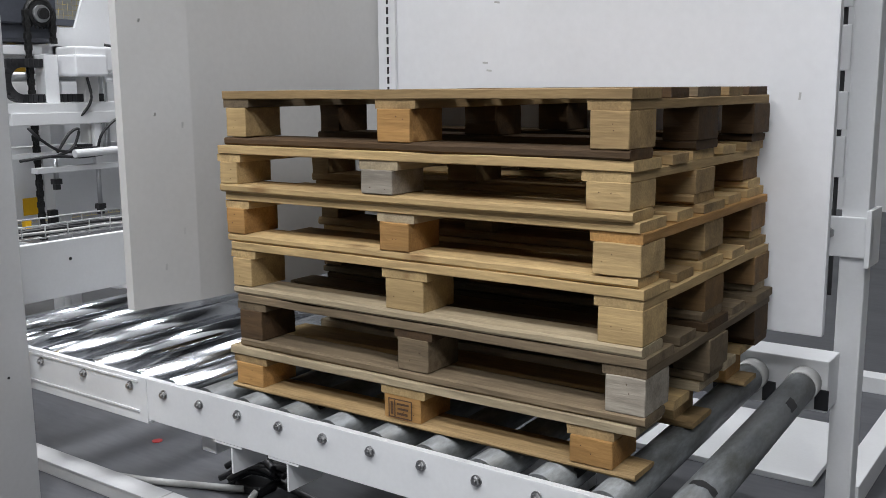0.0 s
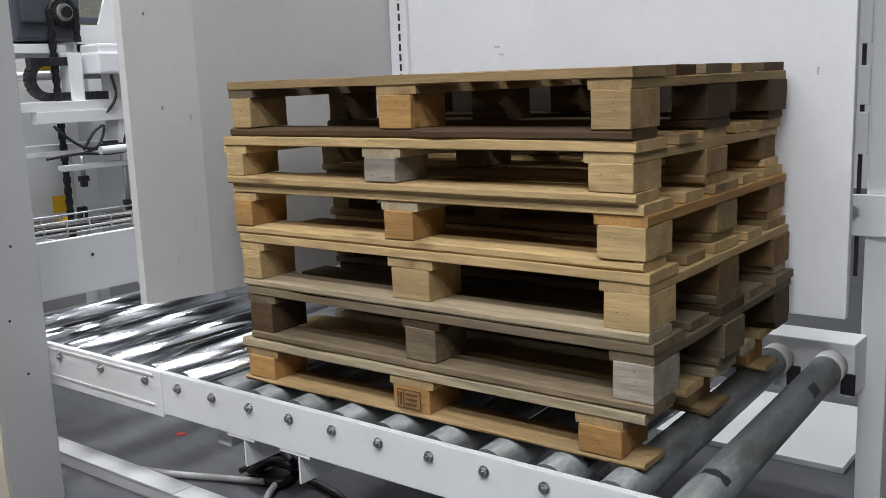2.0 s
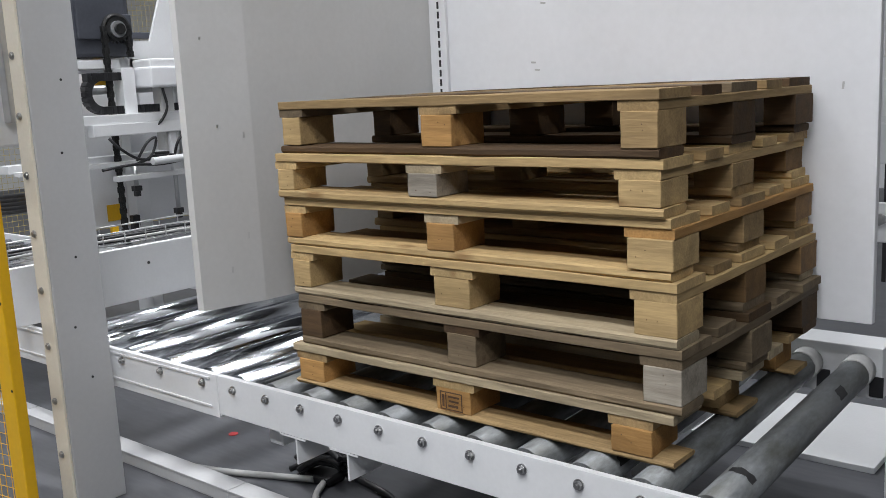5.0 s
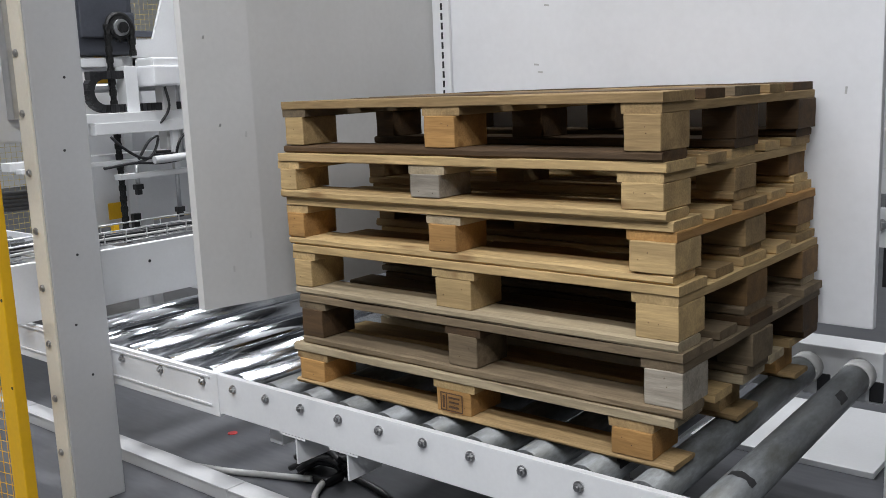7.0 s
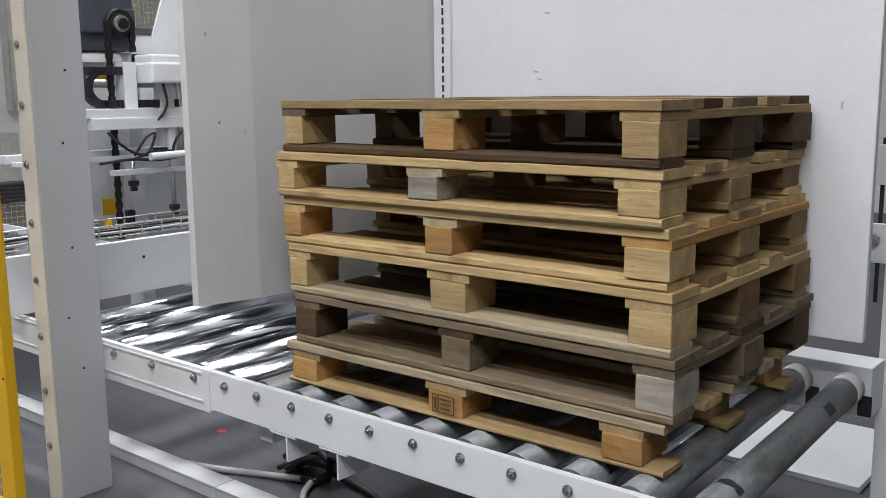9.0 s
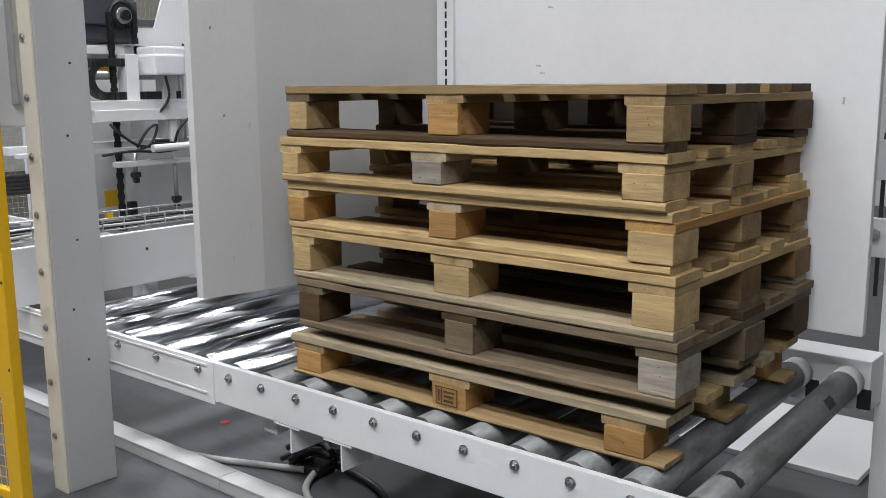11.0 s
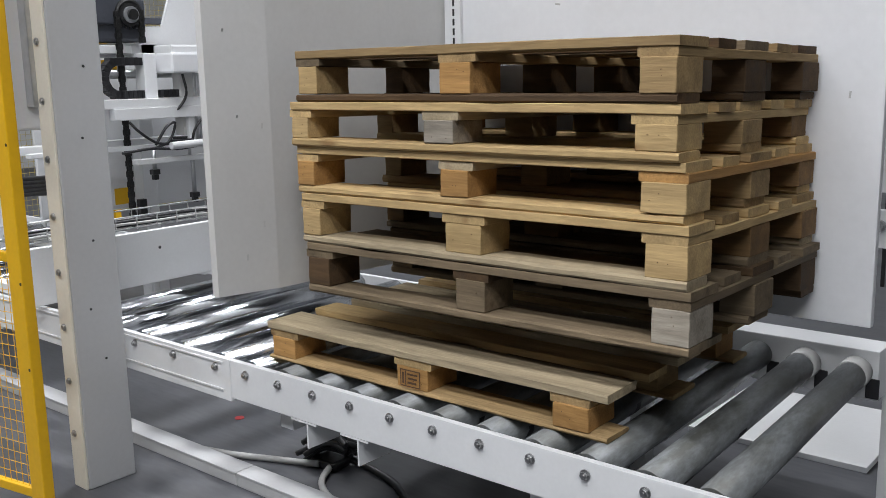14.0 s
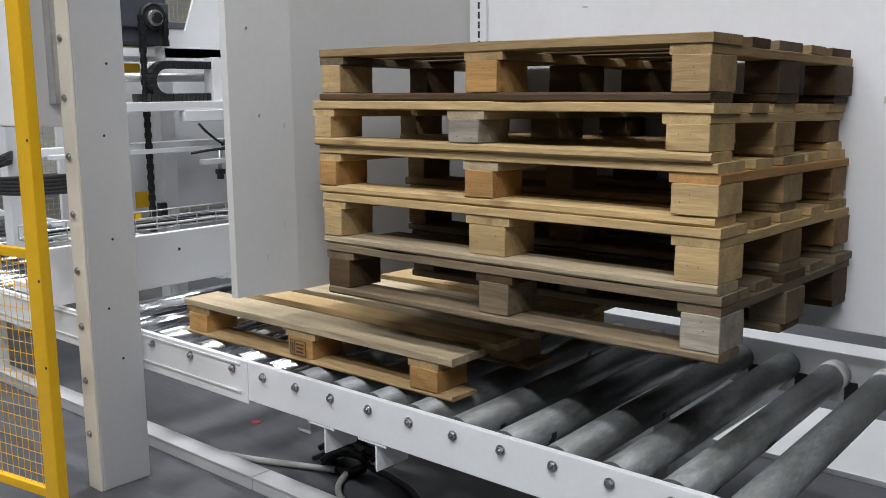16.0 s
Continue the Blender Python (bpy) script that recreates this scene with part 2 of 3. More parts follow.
SLEEVE = mesh_of("end_sleeve", cyl(bmesh.new(), (0, FAR_Y - 0.07, 0), (0, FAR_Y - 0.001, 0), ROLL_R + 0.003, 32), RUBBER, True)


def bolt_bm():
    bm = cyl(bmesh.new(), (0, 0, 0), (0, -0.003, 0), 0.0135, 16)
    cyl(bm, (0, -0.003, 0), (0, -0.011, 0), 0.0105, 6, 0.0098)
    cyl(bm, (0, -0.011, 0), (0, -0.015, 0), 0.005, 10)
    return bm


BOLT = mesh_of("bolt", bolt_bm(), STEEL)


def mark_mesh(w, arc):
    bm = bmesh.new()
    rows = []
    for i in range(7):
        a = math.radians(-arc / 2 + arc * i / 6)
        e = 0.004 * math.sin(i * 2.1)
        rows.append([bm.verts.new(((ROLL_R + 0.0006) * math.sin(a), y, (ROLL_R + 0.0006) * math.cos(a))) for y in (-w + e, w - e * 0.7)])
    for p, q in zip(rows, rows[1:]):
        bm.faces.new((p[0], p[1], q[1], q[0]))
    return mesh_of("rubber_mark", bm, SMUDGE, True)


MARKS = [mark_mesh(0.022, 55), mark_mesh(0.014, 80), mark_mesh(0.03, 40)]
mark_rng = random.Random(3)
ROLLERS = []
for rx in NEAR_X + FAR_X:
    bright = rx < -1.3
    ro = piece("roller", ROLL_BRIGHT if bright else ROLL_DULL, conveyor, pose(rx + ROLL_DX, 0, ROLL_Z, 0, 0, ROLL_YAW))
    ROLLERS.append(ro)
    if not bright:
        for k in range(2):
            piece("rubber_mark", MARKS[mark_rng.randrange(3)], ro, pose(0, mark_rng.choice((0.05, 0.09, 0.4, 0.75)) + mark_rng.uniform(-0.02, 0.02), 0, 0, mark_rng.uniform(-20, 70), 0))
    if rx > -0.03:
        piece("end_sleeve", SLEEVE, conveyor, pose(rx + ROLL_DX, 0, ROLL_Z, 0, 0, ROLL_YAW))
    piece("bolt", BOLT, conveyor, pose(rx, FRAME_Y - 0.006, 0.475, 0, (rx * 977) % 60, 0))


def channel(x0, x1, y, top, bottom, t=0.006, flange=0.045):
    """A folded sheet channel that opens to +y."""
    bm = bx(bmesh.new(), x0, x1, y - t, y, bottom, top, 0.0015)
    bx(bm, x0, x1, y, y + flange, bottom, bottom + t)
    bx(bm, x0, x1, y, y + 0.012, top - t, top)
    return bm


part("side_frame", channel(-1.462, 0.45, FRAME_Y, 0.509, 0.385), WHITE, conveyor, "white painted folded side channel")
part("side_frame", channel(-3.2, -1.465, FRAME_Y, 0.509, 0.372), WHITE, conveyor, "white painted folded side channel")
part("reinforcing_rib", bx(box(-3.2, -1.5, FRAME_Y - 0.010, FRAME_Y - 0.0062, 0.402, 0.408), -3.2, -1.5, FRAME_Y - 0.010, FRAME_Y - 0.0062, 0.492, 0.498), WHITE, conveyor)
part("inner_side_frame", channel(-3.2, -1.5, FAR_Y + 0.003, 0.509, 0.372), WHITE, conveyor)
beam = part("far_beam", box(-1.5, 0.141, FAR_Y, FAR_Y + 0.13, 0.378, 0.534, 0.004), WHITE, conveyor, "white box beam that holds the roller ends")
for rx in NEAR_X:
    part("bearing_slot", box(rx + ROLL_DX - 0.012, rx + ROLL_DX + 0.028, FAR_Y - 0.004, FAR_Y + 0.002, 0.385, 0.448, 0.003), BLACK, conveyor, "black bearing slot")
for x0 in (-1.183, -0.974):
    bm = box(x0, x0 + 0.11, FRAME_Y - 0.006, FRAME_Y + 0.06, 0.378, 0.384)
    bx(bm, x0 + 0.066, x0 + 0.072, FRAME_Y - 0.004, FRAME_Y + 0.12, 0.301, 0.378)
    part("bracket", bm, WHITE, conveyor, "folded white hanging bracket")
for lx, ly in ((-2.45, 0.0), (-0.35, 0.0), (-0.6, 0.94), (-2.9, 0.94)):
    part("leg", box(lx - 0.03, lx + 0.03, ly, ly + 0.06, 0, 0.372, 0.003), WHITE, conveyor)
part("cross_member", box(-0.36, -0.30, FRAME_Y + 0.05, FAR_Y, 0.31, 0.37, 0.003), WHITE, conveyor)
part("cross_member", box(-1.3, -1.24, FRAME_Y + 0.05, FAR_Y, 0.31, 0.37, 0.003), WHITE, conveyor)

# outgoing conveyor beyond the gate
far_conv = thing("outgoing_conveyor", "bright zinc roller conveyor running on beyond the gate", "conveyor")
FARROLL = mesh_of("roller", cyl(bmesh.new(), (0, FRAME_Y + 0.03, 0), (0, FAR_Y, 0), ROLL_R, 20), CHROME, True)
for k in range(26):
    piece("roller", FARROLL, far_conv, pose(-3.3 - 0.16 * k, 0, ROLL_Z - 0.02))
part("side_frame", channel(-7.5, -3.21, FRAME_Y, 0.49, 0.36), WHITE, far_conv)
part("side_frame", channel(-7.5, -3.21, FAR_Y + 0.01, 0.52, 0.36), WHITE, far_conv)
part("guide_plate", bx(box(-3.1, -2.75, FRAME_Y + 0.02, FRAME_Y + 0.10, 0.512, 0.555, 0.004), -2.98, -2.75, FRAME_Y + 0.02, FRAME_Y + 0.06, 0.555, 0.575, 0.004), WHITE, far_conv)
for lx in (-7.0, -5.2, -3.6):
    for ly in (0.0, 1.0):
        part("leg", box(lx, lx + 0.06, ly, ly + 0.06, 0, 0.36), WHITE, far_conv)

# ---- pallet magazine housing ----
HX1, PY = -1.386, 0.892
GUIDE = ((-1.499, -0.113), (-1.449, 0.090), (-1.388, PY))
bm = bmesh.new()
outer = [(x, y) for x, y in GUIDE] + [(x - 0.03, y) for x, y in GUIDE[::-1]]
lo = [bm.verts.new((x, y, 0.705)) for x, y in outer]
hi = [bm.verts.new((x, y, 3.2)) for x, y in outer]
for k in range(6):
    n = (k + 1) % 6
    bm.faces.new((lo[k], lo[n], hi[n], hi[k]))
for ring in (lo, hi):
    bm.faces.new((ring[0], ring[1], ring[4], ring[5]))
    bm.faces.new((ring[1], ring[2], ring[3], ring[4]))
solid("guide_wall", bm, GREYWHITE, "light grey bent steel guide wall above the rollers", "panel", "structure")
solid("back_panel", box(HX1 + 0.003, 0.152, PY, PY + 0.03, 0.645, 3.2, 0.004), PANEL, "large white steel back panel with scuff marks", "panel", "structure")
strip = thing("slotted_rail", "white slotted steel rail standing in the housing corner", "rail", pose(HX1 + 0.004, PY - 0.004, 0), "", "structure")
part("rail_body", box(0.0, 0.075, -0.012, 0.002, 0.7, 3.1, 0.002), PANEL, strip)
SLOT = mesh_of("slot", box(-0.004, 0.004, -0.0015, 0.001, -0.012, 0.012), BLACK)
for k in range(64):
    piece("slot", SLOT, strip, pose(0.043, -0.0125, 0.95 + 0.034 * k))
SCR = mesh_of("scuff", box(-0.003, 0.003, -0.0008, 0.0, -0.010, 0.010, 0.0003), mat("scuff_grey", (0.52, 0.52, 0.51), 0.7))
back = bpy.data.objects["back_panel"]
for sx, sz in ((-0.93, 1.385), (-0.945, 1.41), (0.06, 1.30), (-0.1, 1.66), (-0.35, 1.62), (-0.9, 1.6)):
    piece("scuff", SCR, back, pose(sx, PY - 0.0005, sz, 0, sx * 90, 0))
colm = bpy.data.objects["guide_wall"]
for f, sz, g in ((0.45, 1.26, 35), (0.85, 1.23, 10), (0.8, 0.92, 0), (0.3, 1.52, 40), (0.5, 0.82, 5)):
    piece("scuff", SCR, colm, Matrix.Translation((-1.499 + 0.050 * f + 0.0006, -0.113 + 0.203 * f, sz)) @ pose(0, 0, 0, g, 0, 90 - 13.8))
solid("gate_panel", box(-2.63, -2.60, -0.205, 1.3, 0.523, 0.750, 0.004), WHITE, "white low steel cross panel over the rollers", "panel", "structure")
gate = bpy.data.objects["gate_panel"]
piece("hole", mesh_of("hole", cyl(bmesh.new(), (-2.5995, 0.405, 0.672), (-2.6025, 0.405, 0.672), 0.007, 12), BLACK), gate, Matrix())

# near post with its screwed cover
post = thing("machine_post", "pale grey painted steel machine post with screwed cream edge", "post", None, "", "structure")
part("post_body", box(-2.078, -2.0, -0.329, -0.152, 0, 3.2, 0.005), POSTGREY, post)
part("edge_cover", box(-2.085, -2.004, -0.338, -0.3295, 0, 3.2, 0.003), CREAM, post, "cream edge cover")
SCREW = mesh_of("screw", cyl(cyl(bmesh.new(), (0, 0, 0), (0, -0.004, 0), 0.012, 12), (0, -0.004, 0), (0, -0.008, 0), 0.008, 12), STEEL)
for k in range(14):
    piece("screw", SCREW, post, pose(-2.052, -0.3385, 0.197 + 0.187 * k))
HOLE = mesh_of("hole", cyl(bmesh.new(), (0, 0, 0), (0.0012, 0, 0), 0.0045, 8), BLACK)
for sy, sz in ((-0.237, 0.856), (-0.242, 1.197), (-0.227, 0.446), (-0.217, 1.427), (-0.267, 0.626)):
    piece("hole", HOLE, post, pose(-1.9999, sy, sz))
ctrl = thing("control_box", "light grey sheet steel control box beside the post", "control box")
part("mount", box(-2.125, -2.0785, -0.355, -0.315, 1.3, 1.9, 0.003), ALU, ctrl)
part("case", box(-2.34, -2.125, -0.425, -0.295, 1.225, 1.95, 0.008), WHITE, ctrl)
part("lid", box(-2.336, -2.129, -0.437, -0.426, 1.23, 1.945, 0.004), WHITE, ctrl)

# post at the outlet end
rpost = thing("end_post", "white square steel post with bolted clamp bracket", "post", pose(-0.012, -0.008, 0), "", "structure")
part("post_body", box(0.130, 0.205, 1.20, 1.28, 0, 3.2, 0.006), WHITE, rpost)
part("clamp_bracket", box(0.080, 0.222, 1.185, 1.199, 0.825, 0.945, 0.003), WHITE, rpost)
part("clamp_bracket", box(0.2075, 0.222, 1.16, 1.30, 0.80, 0.97, 0.003), WHITE, rpost)
part("bolt", cyl(cyl(bmesh.new(), (0.10, 1.184, 0.895), (0.10, 1.17, 0.895), 0.018, 6), (0.10, 1.17, 0.895), (0.10, 1.165, 0.895), 0.01, 12), STEEL, rpost)
for z0, z1 in ((1.06, 1.18), (1.20, 1.31), (1.37, 1.5), (1.55, 1.7)):
    part("hinge_plate", box(0.128 - 0.05, 0.129, 1.19, 1.205, z0, z1, 0.003), WHITE, rpost)
part("slot_strip", box(0.10, 0.112, 1.21, 1.215, 0.7, 2.6), BLACK, rpost)
base = thing("base_frame", "white painted steel base beams bolted to the floor", "frame", None, "", "structure")
part("base_beam", box(0.12, 0.20, 1.28, 4.4, 0.0, 0.08, 0.004), WHITE, base)
part("base_plate", box(-0.62, 0.036, 1.385, 2.0, 0.0, 0.022, 0.003), WHITE, base)
part("base_beam", box(-1.6, 0.12, 2.55, 2.65, 0.0, 0.07, 0.003), WHITE, base)
floor_rail = thing("floor_cable_duct", "pale grey steel cable duct lying on the floor", "cable duct")
for k in range(3):
    part("duct_section", box(-4.5 + 1.44 * k, -3.064 + 1.44 * k, 0.0, 0.075, 0.0, 0.042, 0.003), POSTGREY, floor_rail)
    part("duct_lid", box(-4.5 + 1.44 * k, -3.064 + 1.44 * k, -0.003, 0.078, 0.0421, 0.05, 0.002), POSTGREY, floor_rail)


# ---- fences ----
def mesh_fence(name, label, x0, x1, y0, y1, z0, z1, dx, dz, material, r=0.0018):
    """A welded wire fence panel between two points of the plan."""
    t = thing(name, label, "fence")
    n = Vector((x1 - x0, y1 - y0, 0))
    L = n.length
    n.normalize()
    bm = bmesh.new()
    for k in range(int(L / dx) + 1):
        p = Vector((x0, y0, 0)) + n * (k * dx)
        cyl(bm, (p.x, p.y, z0), (p.x, p.y, z1), r, 4)
    for k in range(int((z1 - z0) / dz) + 1):
        z = z0 + k * dz
        cyl(bm, (x0, y0, z), (x1, y1, z), r, 4)
    tagged(part("wire_mesh", bm, material, t, "yellow welded wire mesh"), kind="stuff")
    return t


fence = mesh_fence("safety_fence", "yellow safety fence with post and welded wire mesh", -3.4, -1.95, -0.794, -0.538, 0.1, 0.84, 0.03, 0.036, YELLOW, 0.0012)
fpost = part("post", box(-1.955, -1.870, -0.552, -0.517, 0, 2.6, 0.004), YELLOW, fence, "yellow square fence post")
for z in (0.07, 0.84):
    rail = part("rail", box(-0.736, 0.736, -0.012, 0.012, 0, 0.03, 0.003), YELLOW, fence)
    rail.matrix_basis = pose(-2.675, -0.666, z, 0, 0, 10.02)
for z in (0.51, 0.78, 1.2):
    piece("hole", mesh_of("hole", cyl(bmesh.new(), (0, 0, 0), (0, -0.0015, 0), 0.005, 8), BLACK), fence, pose(-1.88, -0.5522, z))
f2 = mesh_fence("hall_fence", "olive yellow wire fence behind the machine", 0.3, 4.0, 2.6, 3.4, 0.35, 2.4, 0.05, 0.05, OLIVE)
part("post", box(0.27, 0.33, 2.57, 2.63, 0, 2.5, 0.003), WHITE, f2)
part("kick_plate", box(0.33, 4.0, 2.8, 2.84, 0.0, 0.35, 0.003), WHITE, f2)
f3 = mesh_fence("hall_fence", "olive yellow wire fence behind the lifting unit", -7.6, -7.6, 0.0, 5.0, 0.1, 2.4, 0.05, 0.05, OLIVE)
for fy in (0.0, 1.6, 3.2, 4.9):
    part("post", box(-7.63, -7.57, fy - 0.03, fy + 0.03, 0, 2.5, 0.003), YELLOW, f3)


# ---- pallets ----
def plank(x0, x1, y0, y1, z0, z1, rng, ch=0.0018, wear=0.0011, along="x", bow=0.0, n=10):
    """A sawn board with softened, slightly chipped edges and a bow."""
    bm = bmesh.new()
    rings = []
    for i in range(n + 1):
        f = i / n
        ring = []
        for sy, sz in ((0, 0), (1, 0), (1, 1), (0, 1)):
            cy = (ch if sy == 0 else -ch)
            cz = (ch if sz == 0 else -ch)
            a, b = (0, cz), (cy, 0)
            pair = (a, b) if (sy + sz) % 2 == 0 else (b, a)
            if sy == 0 and sz == 0:
                pair = (a, b)
            elif sy == 1 and sz == 0:
                pair = (b, a)
            elif sy == 1 and sz == 1:
                pair = (a, b)
            else:
                pair = (b, a)
            for oy, oz in pair:
                w = rng.uniform(-wear, wear)
                w2 = rng.uniform(-wear, wear)
                chip = -abs(rng.gauss(0, wear * 1.5)) if rng.random() < 0.2 else 0
                u = bow * 4 * f * (1 - f)
                if along == "x":
                    ring.append(bm.verts.new((x0 + f * (x1 - x0), (y1 if sy else y0) + oy + w, (z1 if sz else z0) + oz + w2 * 0.6 + u + (chip if sz else 0))))
                else:
                    ring.append(bm.verts.new(((x1 if sy else x0) + oy + w, y0 + f * (y1 - y0), (z1 if sz else z0) + oz + w2 * 0.6 + u + (chip if sz else 0))))
        rings.append(ring)
    for a, b in zip(rings, rings[1:]):
        for k in range(8):
            bm.faces.new((a[k], a[(k + 1) % 8], b[(k + 1) % 8], b[k]))
    bm.faces.new(rings[0][::-1])
    bm.faces.new(rings[-1])
    return bm


def wood_block(x0, x1, y0, y1, z0, z1, rng):
    bm = box(x0, x1, y0, y1, z0, z1)
    bmesh.ops.subdivide_edges(bm, edges=bm.edges[:], cuts=2, use_grid_fill=True)
    for v in bm.verts:
        v.co += Vector([rng.uniform(-0.0008, 0.0008) for _ in range(3)])
    bmesh.ops.bevel(bm, geom=[e for e in bm.edges if len(e.link_faces) == 2 and e.calc_face_angle() > 0.9], offset=0.0018, segments=1, affect="EDGES")
    return bm


def centred(name, bm, material, parent, along="x", label=""):
    """A wooden part whose own x axis runs along its fibres."""
    c = sum((v.co for v in bm.verts), Vector()) / len(bm.verts)
    m = Matrix.Translation(c) @ (pose(0, 0, 0, 0, 0, 90) if along == "y" else Matrix())
    bm.transform(m.inverted())
    ob = part(name, bm, material, parent, label)
    ob.matrix_basis = m
    return ob


PW = 0.87
NAIL = mesh_of("nail", cyl(bmesh.new(), (0, 0, 0), (0, -0.0016, 0), 0.0013, 8), STAMP)


def pallet(label, at, L, H, seed, mats, front, spans, bot_mat=None, bt=0.022):
    """A block pallet; its origin is the lower corner at +x, -y; it reaches L along -x and PW along +y; spans are the blocks' ends along x."""
    rng = random.Random(seed)
    t = thing("wooden_pallet", label, "pallet", at, "stacked pallets")
    tops, blocks, stringers = mats
    ys = ((0.0, 0.145), (0.205, 0.305), (0.3625, 0.5075), (0.565, 0.665), (0.725, PW))
    for i, (y0, y1) in enumerate(ys):
        j = rng.uniform(-0.006, 0.006)
        e0, e1 = (0, 0) if i == 0 else (rng.uniform(-0.012, 0.004), rng.uniform(-0.012, 0.006))
        centred("top_board", plank(-L - e0, e1, y0 + j * (i > 0), y1 + j, H - 0.022, H, rng, bow=rng.uniform(-0.002, 0.002)), tops[i % len(tops)], t)
    xs = spans
    for i, (x0, x1) in enumerate(xs):
        centred("stringer_board", plank(x0 - 0.01, x1 + (0.0 if i == 0 else 0.012), 0.004, PW - 0.003, H - 0.044, H - 0.0222, rng, along="y"), stringers[i % len(stringers)], t, "y")
    yb = ((0.0, 0.13), (0.37, 0.50), (0.74, PW - 0.003))
    n = 0
    for i, (x0, x1) in enumerate(xs):
        for k, (y0, y1) in enumerate(yb):
            dx, dy = rng.uniform(-0.006, 0.006) * (k > 0), rng.uniform(-0.004, 0.006)
            # blocks behind the front row mostly get darker wood that paints in overhang shade
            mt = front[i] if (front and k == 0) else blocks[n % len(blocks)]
            ob = centred("block", wood_block(x0 + dx, x1 + dx, y0 + dy, y1 + dy, bt + 0.0002, H - 0.0442, rng), mt, t)
            n += 1
            if k == 0:
                for q in range(2):
                    nail = piece("nail", NAIL, t, pose(x0 + dx + rng.uniform(0.02, x1 - x0 - 0.02), y0 + dy + 0.0006, bt + rng.uniform(0.012, H - 0.06 - bt)))
    for k, (y0, y1) in enumerate(((-0.002, 0.108), (0.365, 0.505), (0.76, PW))):
        centred("bottom_board", plank(-L + 0.004, rng.uniform(-0.01, 0) * (k > 0), y0, y1, 0, bt, rng, ch=0.005, bow=rng.uniform(-0.001, 0.001)), (bot_mat or tops)[k % len(bot_mat or tops)], t)
    return t


P1 = pallet("weathered tan wooden pallet on top of the stack", pose(-0.019, -0.012, 1.183, 0, 0, -0.7), 1.199, 0.144, 11, ((W_TAN, W_DARK, W_GREY), (W_BROWN_SHADE, W_DARK, W_DARK), (W_TAN, W_TAN, W_GREY)), (W_TAN, W_ORANGE, W_LIGHT), ((-0.09, -0.003), (-0.654, -0.555), (-1.19, -1.114)), bot_mat=(W_DARK, W_DARK, W_DARK))
P2 = pallet("light yellowish wooden pallet in the stack", pose(-0.013, -0.008, 1.058, 0, 0, 0.7), 1.203, 0.1245, 12, ((W_LIGHT, W_TAN, W_LIGHT), (W_BROWN_SHADE, W_TAN, W_BROWN_SHADE), (W_LIGHT, W_PALE, W_LIGHT)), (W_LIGHT, W_ASH, W_LIGHT), ((-0.107, -0.007), (-0.703, -0.608), (-1.2, -1.135)), bot_mat=(W_LIGHT, W_TAN, W_LIGHT))
P3 = pallet("light wooden pallet with knotty blocks in the stack", pose(-0.002, 0.003, 0.9225, 0, 0, 0.7), 1.203, 0.1345, 13, ((W_LIGHT, W_LIGHT, W_TAN), (W_BROWN_SHADE, W_TAN, W_BROWN_SHADE), (W_ORANGE, W_PALE, W_LIGHT)), (W_LIGHT, W_ORANGE, W_ORANGE), ((-0.102, 0.006), (-0.669, -0.581), (-1.2, -1.133)), bot_mat=(W_LIGHT, W_TAN, W_LIGHT))
P4 = pallet("light wooden pallet with splintered lower edge", pose(0.013, -0.002, 0.778, 0, 0, 0.5), 1.203, 0.1435, 14, ((W_LIGHT, W_TAN, W_LIGHT), (W_TAN, W_BROWN_SHADE, W_BROWN_SHADE), (W_LIGHT, W_LIGHT, W_LIGHT)), (W_LIGHT, W_LIGHT, W_LIGHT), ((-0.104, -0.002), (-0.672, -0.558), (-1.2, -1.129)), bot_mat=(W_PALE, W_GREY, W_PALE))
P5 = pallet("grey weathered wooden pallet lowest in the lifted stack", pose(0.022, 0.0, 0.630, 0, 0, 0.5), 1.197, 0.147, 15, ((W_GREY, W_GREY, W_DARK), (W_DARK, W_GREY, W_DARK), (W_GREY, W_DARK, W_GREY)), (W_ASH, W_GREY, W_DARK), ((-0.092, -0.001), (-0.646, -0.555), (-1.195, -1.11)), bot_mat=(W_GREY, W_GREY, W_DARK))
P6 = pallet("tan wooden pallet with orange blocks on the rollers", pose(0.004, -0.004, 0.5095, 0, 0, 0.9), 1.205, 0.1195, 16, ((W_PALE, W_LIGHT, W_PALE), (W_ORANGE, W_TAN, W_ORANGE), (W_TAN, W_LIGHT, W_TAN)), (W_ORANGE, W_ORANGE, W_ORANGE), ((-0.152, -0.051), (-0.667, -0.556), (-1.185, -1.084)), bot_mat=(W_TAN, W_TAN, W_TAN), bt=0.014)
bm = bmesh.new()
for (a, b, c, d) in ((-0.036, 0.036, 0.0, 0.003), (-0.036, 0.036, 0.046, 0.049), (-0.036, -0.033, 0.0, 0.049), (0.033, 0.036, 0.0, 0.049), (-0.018, -0.015, 0.004, 0.045), (-0.01, 0.026, 0.034, 0.039), (-0.008, 0.024, 0.022, 0.027), (-0.01, 0.022, 0.009, 0.015), (-0.029, -0.023, 0.008, 0.04)):
    bx(bm, a, b, -0.0008, 0.0, c, d)
stamp = part("stamp", bm, STAMP, P6, "burnt brand mark")
stamp.matrix_basis = pose(-0.6115, -0.0045, 0.021)

# lifting forks that carry the stack
FORKS = []
